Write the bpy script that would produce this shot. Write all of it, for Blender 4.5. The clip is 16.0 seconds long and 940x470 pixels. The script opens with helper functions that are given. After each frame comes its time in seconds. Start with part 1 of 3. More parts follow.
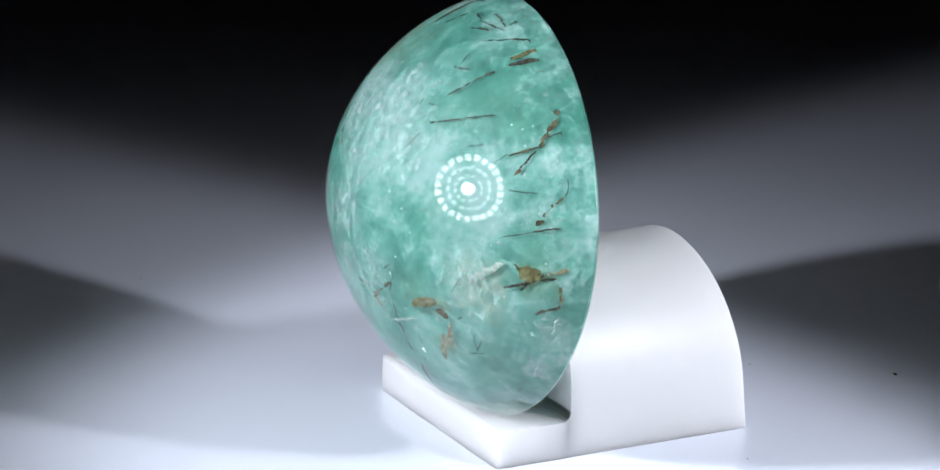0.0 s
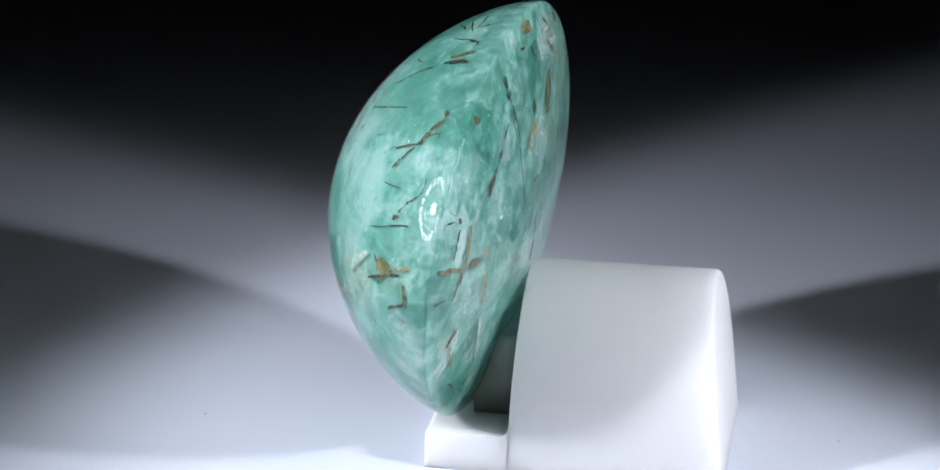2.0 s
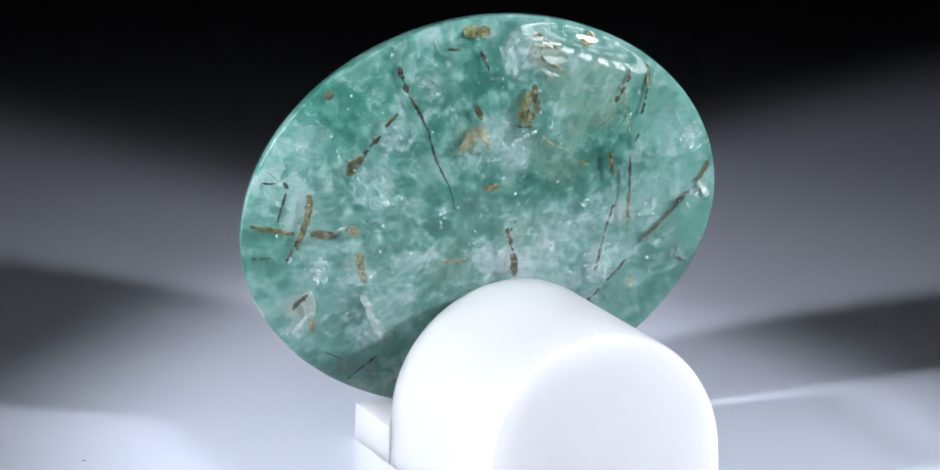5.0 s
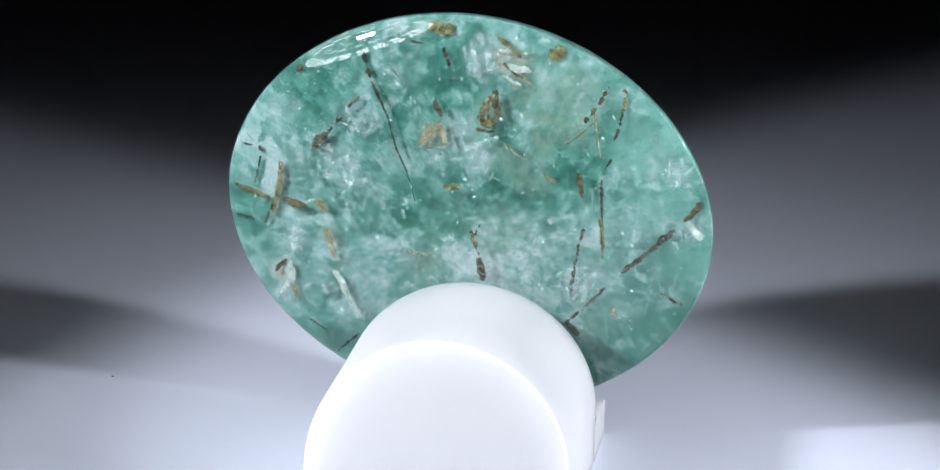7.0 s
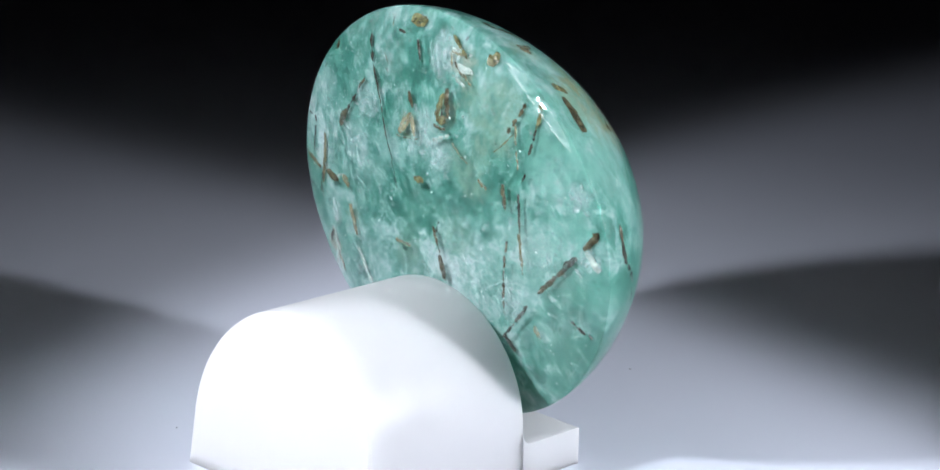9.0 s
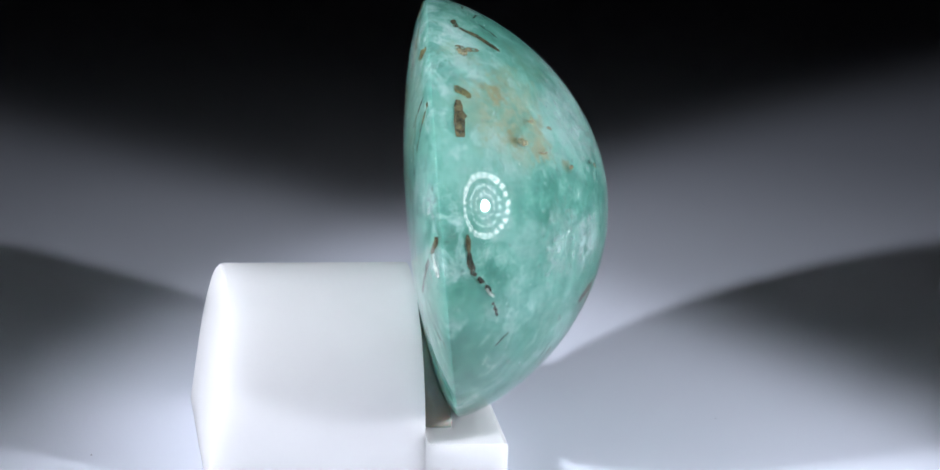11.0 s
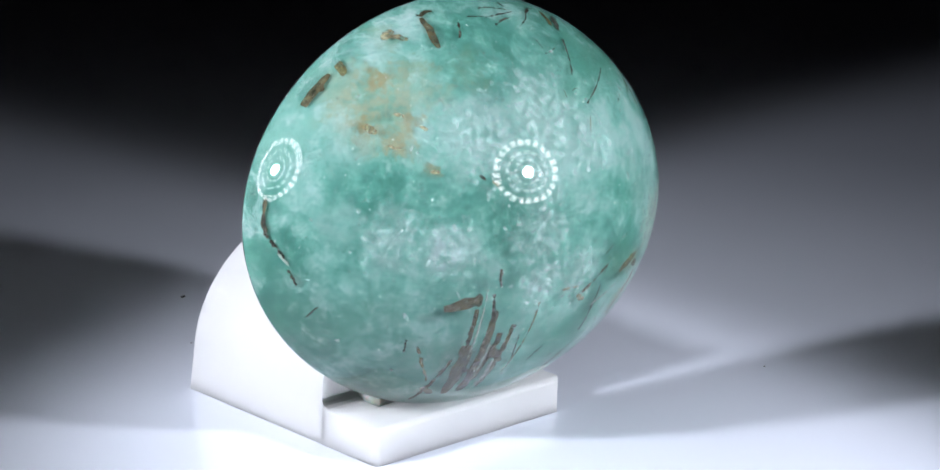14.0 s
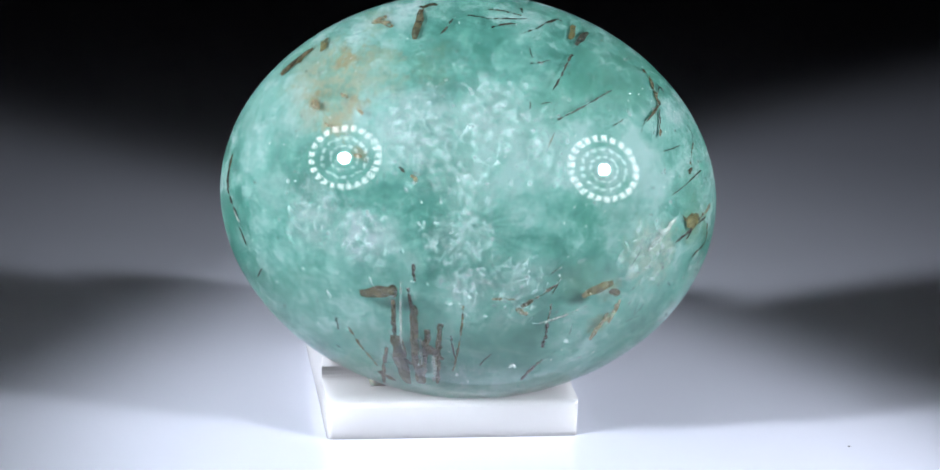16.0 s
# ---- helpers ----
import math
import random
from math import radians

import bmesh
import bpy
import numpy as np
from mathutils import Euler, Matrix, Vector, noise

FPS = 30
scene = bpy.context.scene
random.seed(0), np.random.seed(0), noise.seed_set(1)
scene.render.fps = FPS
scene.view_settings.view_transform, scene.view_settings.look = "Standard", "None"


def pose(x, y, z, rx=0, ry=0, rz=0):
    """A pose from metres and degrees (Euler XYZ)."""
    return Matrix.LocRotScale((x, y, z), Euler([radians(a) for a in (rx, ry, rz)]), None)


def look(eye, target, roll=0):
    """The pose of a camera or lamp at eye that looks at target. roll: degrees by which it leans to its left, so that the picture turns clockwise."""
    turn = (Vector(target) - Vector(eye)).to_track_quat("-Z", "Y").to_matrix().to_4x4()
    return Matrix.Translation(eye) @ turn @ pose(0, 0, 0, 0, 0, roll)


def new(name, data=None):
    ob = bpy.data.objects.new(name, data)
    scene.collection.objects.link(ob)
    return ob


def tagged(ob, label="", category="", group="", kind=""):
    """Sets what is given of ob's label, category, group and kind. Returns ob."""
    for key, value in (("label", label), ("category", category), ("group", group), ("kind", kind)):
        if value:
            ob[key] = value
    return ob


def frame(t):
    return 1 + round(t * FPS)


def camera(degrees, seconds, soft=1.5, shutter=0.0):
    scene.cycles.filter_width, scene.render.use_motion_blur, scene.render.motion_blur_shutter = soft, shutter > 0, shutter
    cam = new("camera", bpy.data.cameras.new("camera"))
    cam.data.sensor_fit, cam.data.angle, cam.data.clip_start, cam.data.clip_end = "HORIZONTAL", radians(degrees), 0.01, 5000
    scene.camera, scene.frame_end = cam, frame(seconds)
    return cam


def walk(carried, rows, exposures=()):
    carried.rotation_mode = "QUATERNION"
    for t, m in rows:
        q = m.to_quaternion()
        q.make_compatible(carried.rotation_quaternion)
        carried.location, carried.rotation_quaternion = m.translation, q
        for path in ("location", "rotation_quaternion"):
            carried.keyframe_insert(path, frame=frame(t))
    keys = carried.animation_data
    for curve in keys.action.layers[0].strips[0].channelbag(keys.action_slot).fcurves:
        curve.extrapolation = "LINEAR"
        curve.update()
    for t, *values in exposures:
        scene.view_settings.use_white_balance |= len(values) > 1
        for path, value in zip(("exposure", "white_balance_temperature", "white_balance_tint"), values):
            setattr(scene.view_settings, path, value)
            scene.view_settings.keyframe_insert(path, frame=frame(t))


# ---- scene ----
MM = 0.001
PERIOD = 360.0 / 18.199          # seconds for one turn of the turntable
FACING = 16.424                  # the moment when the stone faces the lens

# ---- camera ----
cam = camera(16.31, 16.0)
EYE = (0.0, -127.37 * MM, 48.13 * MM)
TILT = radians(-17.31)
AIM = (EYE[0], EYE[1] + 0.1 * math.cos(TILT), EYE[2] + 0.1 * math.sin(TILT))
walk(cam, [(0.0, look(EYE, AIM, 1.86)), (16.0, look(EYE, AIM, 1.86))], [(0.0, 0.0), (16.0, 0.0)])

# ---- light ----
world = bpy.data.worlds.new("dark_room")
scene.world = world
world.use_nodes = True
world.node_tree.nodes["Background"].inputs["Color"].default_value = (0.55, 0.6, 0.75, 1)
world.node_tree.nodes["Background"].inputs["Strength"].default_value = 0.0015

SUBJECT = Vector((0.0, -2.0 * MM, 11.0 * MM))


def lamp_place(azimuth, elevation, distance):
    a, e = radians(azimuth), radians(elevation)
    return SUBJECT + distance * Vector((math.sin(a) * math.cos(e), -math.cos(a) * math.cos(e), math.sin(e)))


LAMP_LEFT = lamp_place(-59.5, 24.0, 85 * MM)
LAMP_RIGHT = lamp_place(65, 21.5, 85 * MM)


def beam(name, place, aim, watts, spread, soft_edge):
    data = bpy.data.lights.new(name, "SPOT")
    data.energy = watts
    data.color = (0.868, 0.9, 1.0)
    data.spot_size, data.spot_blend = radians(spread), soft_edge
    data.shadow_soft_size = 3.7 * MM
    ob = new(name, data)
    ob.matrix_world = look(place, SUBJECT + Vector(aim) * MM)
    return ob


beam("beam", LAMP_LEFT, (18, 13, -3), 0.46, 34.5, 0.42)
beam("beam", LAMP_RIGHT, (-3, -3, -1), 0.335, 37.5, 0.42)


# ---- materials ----
def material(name):
    m = bpy.data.materials.new(name)
    m.use_nodes = True
    return m, m.node_tree.nodes, m.node_tree.links, m.node_tree.nodes["Principled BSDF"]


def plain(name, colour, rough, metal=0.0, emit=0.0):
    m, n, l, b = material(name)
    b.inputs["Base Color"].default_value = (*colour, 1)
    b.inputs["Roughness"].default_value = rough
    b.inputs["Metallic"].default_value = metal
    if emit:
        b.inputs["Emission Color"].default_value = (0.93, 0.96, 1.0, 1)
        b.inputs["Emission Strength"].default_value = emit
    return m



class Nodes:
    """Short forms for the nodes of one material."""

    def __init__(self, name):
        self.m, self.n, self.l, self.bsdf = material(name)
        tex = self.n.new("ShaderNodeTexCoord")
        up = self.n.new("ShaderNodeVectorMath")
        up.operation = "SCALE"
        up.inputs["Scale"].default_value = 1000.0
        self.l.new(tex.outputs["Object"], up.inputs[0])
        self.mm = up.outputs[0]            # place on the thing, in millimetres

    def noise(self, scale, detail=6.0, distort=0.0, where=None, rough=0.55):
        node = self.n.new("ShaderNodeTexNoise")
        node.inputs["Scale"].default_value, node.inputs["Detail"].default_value = scale, detail
        node.inputs["Distortion"].default_value, node.inputs["Roughness"].default_value = distort, rough
        self.l.new(where or self.mm, node.inputs["Vector"])
        return node.outputs[0]

    def maths(self, kind, a, b=0.0):
        node = self.n.new("ShaderNodeMath")
        node.operation = kind
        for socket, value in zip(node.inputs, (a, b)):
            if isinstance(value, (int, float)):
                socket.default_value = value
            else:
                self.l.new(value, socket)
        return node.outputs[0]

    def span(self, value, low, high, to_low=0.0, to_high=1.0):
        node = self.n.new("ShaderNodeMapRange")
        node.interpolation_type = "SMOOTHSTEP"
        for key, v in (("From Min", low), ("From Max", high), ("To Min", to_low), ("To Max", to_high)):
            node.inputs[key].default_value = v
        self.l.new(value, node.inputs["Value"])
        return node.outputs[0]

    def ramp(self, value, stops):
        node = self.n.new("ShaderNodeValToRGB")
        ramp = node.color_ramp
        while len(ramp.elements) < len(stops):
            ramp.elements.new(0.5)
        for e, (p, c) in zip(ramp.elements, stops):
            e.position, e.color = p, (*c, 1)
        self.l.new(value, node.inputs[0])
        return node.outputs[0]

    def mix(self, fac, a, b):
        node = self.n.new("ShaderNodeMix")
        node.data_type = "RGBA"
        for socket, value in ((node.inputs[0], fac), (node.inputs[6], a), (node.inputs[7], b)):
            if isinstance(value, tuple):
                socket.default_value = (*value, 1)
            elif isinstance(value, (int, float)):
                socket.default_value = value
            else:
                self.l.new(value, socket)
        return node.outputs[2]

    def blob(self, centre, radius, ragged, value):
        """1 inside a ragged patch round centre (mm), 0 outside."""
        node = self.n.new("ShaderNodeVectorMath")
        node.operation = "DISTANCE"
        node.inputs[1].default_value = centre
        self.l.new(self.mm, node.inputs[0])
        shifted = self.maths("ADD", node.outputs["Value"], self.maths("MULTIPLY", self.maths("SUBTRACT", value, 0.5), ragged))
        return self.span(shifted, radius * 0.55, radius * 1.15, 1.0, 0.0)

    def axis(self, index):
        node = self.n.new("ShaderNodeSeparateXYZ")
        self.l.new(self.mm, node.inputs[0])
        return node.outputs[index]

    def bump(self, height, strength, distance):
        node = self.n.new("ShaderNodeBump")
        node.inputs["Strength"].default_value, node.inputs["Distance"].default_value = strength, distance
        self.l.new(height, node.inputs["Height"])
        self.l.new(node.outputs[0], self.bsdf.inputs["Normal"])

    def set(self, **values):
        for key, value in values.items():
            socket = self.bsdf.inputs[key.replace("_", " ")]
            if isinstance(value, tuple) and len(value) == 3 and socket.type == "RGBA":
                socket.default_value = (*value, 1)
            elif isinstance(value, (int, float, tuple)):
                socket.default_value = value
            else:
                self.l.new(value, socket)


def white_plastic():
    k = Nodes("white_plastic")
    grain, cloud = k.noise(9.0, 5), k.noise(0.35, 4)
    k.set(Base_Color=k.mix(cloud, (0.55, 0.55, 0.555), (0.595, 0.595, 0.60)), Roughness=k.span(cloud, 0.3, 0.7, 0.46, 0.6))
    k.set(Subsurface_Weight=0.8, Subsurface_Scale=0.004, Subsurface_Radius=(1.0, 1.0, 1.0))
    k.bump(grain, 0.08, 0.00004)
    return k.m


def white_acrylic():
    k = Nodes("white_acrylic")
    cloud = k.noise(0.05, 4)
    k.set(Base_Color=k.mix(cloud, (0.69, 0.725, 0.82), (0.74, 0.775, 0.87)), Roughness=0.03, IOR=1.49)
    return k.m


def dark_surface(name, low, high, rough, scale):
    k = Nodes(name)
    v = k.noise(scale, 6)
    k.set(Base_Color=k.mix(v, low, high), Roughness=rough)
    return k.m


def crystal(name, low, high, rough=0.35, thin=0.3, full=1.0):
    """Mineral inclusion: uneven dark colour with lighter flakes."""
    k = Nodes(name)
    v = k.noise(3.2, 7, 0.4)
    k.set(Base_Color=k.ramp(v, [(0.32, low), (0.62, high), (0.75, tuple(min(1, 1.6 * c + 0.05) for c in high))]), Roughness=rough)
    gaps = k.noise(4.5, 7, rough=0.72)
    k.set(Specular_IOR_Level=0.2, Alpha=k.span(gaps, 0.36, 0.52, thin, full))
    return k.m


WHITE_PLASTIC = white_plastic()
PLATTER = white_acrylic()
TABLE = dark_surface("black_table", (0.012, 0.012, 0.013), (0.03, 0.03, 0.032), 0.55, 0.03)
BLACK = dark_surface("black_housing", (0.01, 0.01, 0.011), (0.02, 0.02, 0.022), 0.45, 0.2)
CELL = plain("glowing_lens", (0.9, 0.9, 0.9), 0.2, 0.0, 11.0)
CELL_DIM = plain("dim_lens", (0.9, 0.9, 0.9), 0.2, 0.0, 4.0)
CHIP = plain("glowing_chip", (0.9, 0.9, 0.8), 0.2, 0.0, 45.0)
DARK = crystal("dark_mica", (0.012, 0.012, 0.009), (0.055, 0.052, 0.038))
BROWN = crystal("brown_mica", (0.020, 0.019, 0.010), (0.092, 0.082, 0.044))
OLIVE = crystal("olive_mica", (0.045, 0.045, 0.018), (0.15, 0.145, 0.065))
AMBER = crystal("amber_stain", (0.12, 0.10, 0.045), (0.27, 0.25, 0.155), 0.6, 0.0, 0.72)
PALE = crystal("pale_crystal", (0.26, 0.36, 0.32), (0.42, 0.48, 0.43), 0.4, 0.05, 0.7)
DUST = dark_surface("dark_dust", (0.02, 0.02, 0.02), (0.06, 0.055, 0.05), 0.8, 4.0)


# ---- building helpers ----
def part(name, bm, mat, parent=None, label=""):
    me = bpy.data.meshes.new(name)
    bm.normal_update()
    bm.to_mesh(me)
    bm.free()
    me.materials.append(mat)
    ob = new(name, me)
    if parent is not None:
        ob.parent = parent
    if label:
        ob["label"] = label
    return ob


def smooth(ob):
    for p in ob.data.polygons:
        p.use_smooth = True
    return ob


def box(x0, y0, z0, x1, y1, z1, bevel=0.0, segments=2):
    bm = bmesh.new()
    bmesh.ops.create_cube(bm, size=1)
    bmesh.ops.transform(bm, verts=bm.verts, matrix=Matrix.Translation(((x0 + x1) / 2, (y0 + y1) / 2, (z0 + z1) / 2)) @ Matrix.Diagonal((x1 - x0, y1 - y0, z1 - z0, 1)))
    if bevel:
        bmesh.ops.bevel(bm, geom=bm.edges[:], offset=bevel, segments=segments, profile=0.5, affect="EDGES")
    return bm


def lathe(profile, steps=96):
    """A turned body from (radius, height) pairs."""
    bm = bmesh.new()
    rings = []
    for r, z in profile:
        if r < 1e-9:
            rings.append([bm.verts.new((0, 0, z))])
        else:
            rings.append([bm.verts.new((r * math.cos(2 * math.pi * i / steps), r * math.sin(2 * math.pi * i / steps), z)) for i in range(steps)])
    for a, b in zip(rings, rings[1:]):
        for i in range(steps):
            j = (i + 1) % steps
            if len(a) == 1 and len(b) > 1:
                bm.faces.new((a[0], b[i], b[j]))
            elif len(b) == 1 and len(a) > 1:
                bm.faces.new((a[i], b[0], a[j]))
            elif len(a) > 1:
                bm.faces.new((a[i], b[i], b[j], a[j]))
    bmesh.ops.recalc_face_normals(bm, faces=bm.faces[:])
    return bm


# ---- the setting ----
table = tagged(smooth(part("ground", box(-0.32, -0.32, -0.035, 0.32, 0.32, -0.022), TABLE)), "matte black tabletop under the turntable", "tabletop", kind="structure")

# unseen black walls and lid, added to close the setting off in the dark
for name, x0, y0, x1, y1 in (("wall_north", -0.3, 0.3, 0.3, 0.31), ("wall_south", -0.3, -0.31, 0.3, -0.3), ("wall_east", 0.3, -0.31, 0.31, 0.31), ("wall_west", -0.31, -0.31, -0.3, 0.31)):
    tagged(part(name, box(x0, y0, -0.022, x1, y1, 0.38), BLACK), "plain black wall added out of view to close off the dark setting", "wall", kind="structure")
tagged(part("ceiling", box(-0.31, -0.31, 0.38, 0.31, 0.31, 0.39), BLACK), "plain black lid added out of view to close off the dark setting", "ceiling", kind="structure")

turntable = tagged(new("turntable"), "round glossy white acrylic turntable platter", "turntable")
turntable.empty_display_size = 0.01
smooth(part("platter", lathe([(0, 0), (0.1395, 0), (0.14, -0.0005), (0.14, -0.0045), (0.1395, -0.005), (0, -0.005)]), PLATTER, turntable))
part("base", lathe([(0, -0.0052), (0.05, -0.0052), (0.055, -0.022), (0, -0.022)]), TABLE, turntable, "black plastic foot")

# ---- the stand ----
LIP, LIP_H, TOP_H, HALF_W, MID_X = 0.97, 1.55, 7.34, 5.15, -0.566


def inner_face(z):
    return 2.36 + 0.15 * z / TOP_H


def outer_face(z):
    return 11.03 - 0.90 * z / TOP_H


def arch_body():
    """An arch-shaped block: straight sides under a half-round top, its outer end leaning in."""
    bm = bmesh.new()
    steps, spring = 48, 2.2
    outline = [(HALF_W, 0.0)]
    for i in range(steps + 1):
        a = math.pi * i / steps
        outline.append((HALF_W * math.cos(a), spring + (TOP_H - spring) * math.sin(a)))
    outline += [(-HALF_W, 0.0)]
    near = [bm.verts.new(((MID_X + x) * MM, inner_face(z) * MM, 0.986 * z * MM)) for x, z in outline]
    far = [bm.verts.new(((MID_X + x) * MM, outer_face(z) * MM, 0.996 * z * MM)) for x, z in outline]
    n = len(outline)
    f1 = bm.faces.new(near)
    f2 = bm.faces.new(far[::-1])
    for i in range(n):
        j = (i + 1) % n
        bm.faces.new((near[j], near[i], far[i], far[j]))
    bmesh.ops.recalc_face_normals(bm, faces=bm.faces[:])
    rim = [e for e in f2.edges if max(v.co.z for v in e.verts) > 1e-6]
    bmesh.ops.bevel(bm, geom=rim, offset=0.22 * MM, segments=3, profile=0.5, affect="EDGES")
    for f in bm.faces:
        f.smooth = True
    for e in bm.edges:
        e.smooth = e.calc_face_angle(0.0) < radians(25)
    return bm


def lip_plate():
    """The plate under the stone: rounded edges, a fillet where it meets the block."""
    bm = bmesh.new()
    x0, x1 = (MID_X - HALF_W - 0.03) * MM, (MID_X + HALF_W + 0.03) * MM
    side = [(-LIP, 0.0), (inner_face(0), 0.0), (inner_face(LIP_H + 0.42), LIP_H + 0.42)]
    side += [(2.39 - 0.42 * (1 - math.cos(a)), LIP_H + 0.42 - 0.42 * math.sin(a)) for a in (0.4, 0.8, 1.2)]
    side += [(1.95, LIP_H), (-LIP, LIP_H)]
    a = [bm.verts.new((x0, y * MM, z * MM)) for y, z in side]
    b = [bm.verts.new((x1, y * MM, z * MM)) for y, z in side]
    bm.faces.new(a)
    bm.faces.new(b[::-1])
    for i in range(len(side)):
        j = (i + 1) % len(side)
        bm.faces.new((a[j], a[i], b[i], b[j]))
    bmesh.ops.recalc_face_normals(bm, faces=bm.faces[:])
    front = [e for e in bm.edges if all(v.co.y < -LIP * MM + 1e-6 for v in e.verts) and any(v.co.z > 1e-6 for v in e.verts)]
    bmesh.ops.bevel(bm, geom=front, offset=0.2 * MM, segments=3, profile=0.5, affect="EDGES")
    return bm


stand = tagged(new("display_stand"), "small white plastic display stand with an arched back block", "display stand")
part("arched_block", arch_body(), WHITE_PLASTIC, stand)
part("lip", lip_plate(), WHITE_PLASTIC, stand)

# ---- the stone ----
A, B, H_FRONT, P_FRONT, H_BACK, P_BACK, E_RIM = 10.159, 8.45, 6.669, 0.698, 1.54, 0.66, 1.942
SEAT = Matrix.Translation((0.029 * MM, 1.111 * MM, 9.678 * MM)) @ Matrix.Rotation(radians(-7.317), 4, "Z") @ Matrix.Rotation(radians(-6.026), 4, "X") @ Matrix.Rotation(radians(1.832), 4, "Y")


CORE = 0.95                       # depth of the clouded inside under the polish
EDGE = 0.06                       # the inner layers come this much closer to the surface at the rim


def profile(r, back, inset):
    r2 = min(r * r, 1.0)
    return (H_BACK - inset) * (1 - r2) ** P_BACK if back else -(H_FRONT - inset) * (1 - r2) ** P_FRONT


def cabochon_point(r, a, back, inset=0.0):
    c, s = math.cos(a), math.sin(a)
    k = (abs(c) ** E_RIM + abs(s) ** E_RIM) ** (-1 / E_RIM)
    return Vector(((A - EDGE * inset) * r * k * c, profile(r, back, inset), (B - EDGE * inset) * r * k * s)) * MM


def on_stone(back, x, z, inset):
    """The place (mm) under the polished surface at x, z of the stone's own plane."""
    a, b = A - EDGE * inset, B - EDGE * inset
    r = ((abs(x) / a) ** E_RIM + (abs(z) / b) ** E_RIM) ** (1 / E_RIM)
    if r > 0.965:
        x, z, r = x * 0.965 / r, z * 0.965 / r, 0.965
    return Vector((x, profile(r, back, inset), z))


def cabochon(inset=0.0, rings=54, steps=192, wobble=0.0):
    bm = bmesh.new()
    chain = []
    for back in (False, True):
        half = []
        for i in range(rings + 1):
            r = math.sin(0.5 * math.pi * i / rings)
            if back and i == rings:
                continue
            count = 1 if i == 0 else steps
            half.append([bm.verts.new(cabochon_point(r, 2 * math.pi * j / steps, back, inset)) for j in range(count)])
        chain += half[::-1] if back else half
    for a, b in zip(chain, chain[1:]):
        for j in range(steps):
            k = (j + 1) % steps
            if len(a) == 1:
                bm.faces.new((a[0], b[j], b[k]))
            elif len(b) == 1:
                bm.faces.new((a[j], b[0], a[k]))
            else:
                bm.faces.new((a[j], b[j], b[k], a[k]))
    bmesh.ops.recalc_face_normals(bm, faces=bm.faces[:])
    if wobble:
        for v in bm.verts:
            v.co -= v.normal * wobble * MM * min(1.0, abs(v.co.y) / MM) * abs(noise.fractal(v.co * 900, 0.8, 2.0, 4))
    return bm


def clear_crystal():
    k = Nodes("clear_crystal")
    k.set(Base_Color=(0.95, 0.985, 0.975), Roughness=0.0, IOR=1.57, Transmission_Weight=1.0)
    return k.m


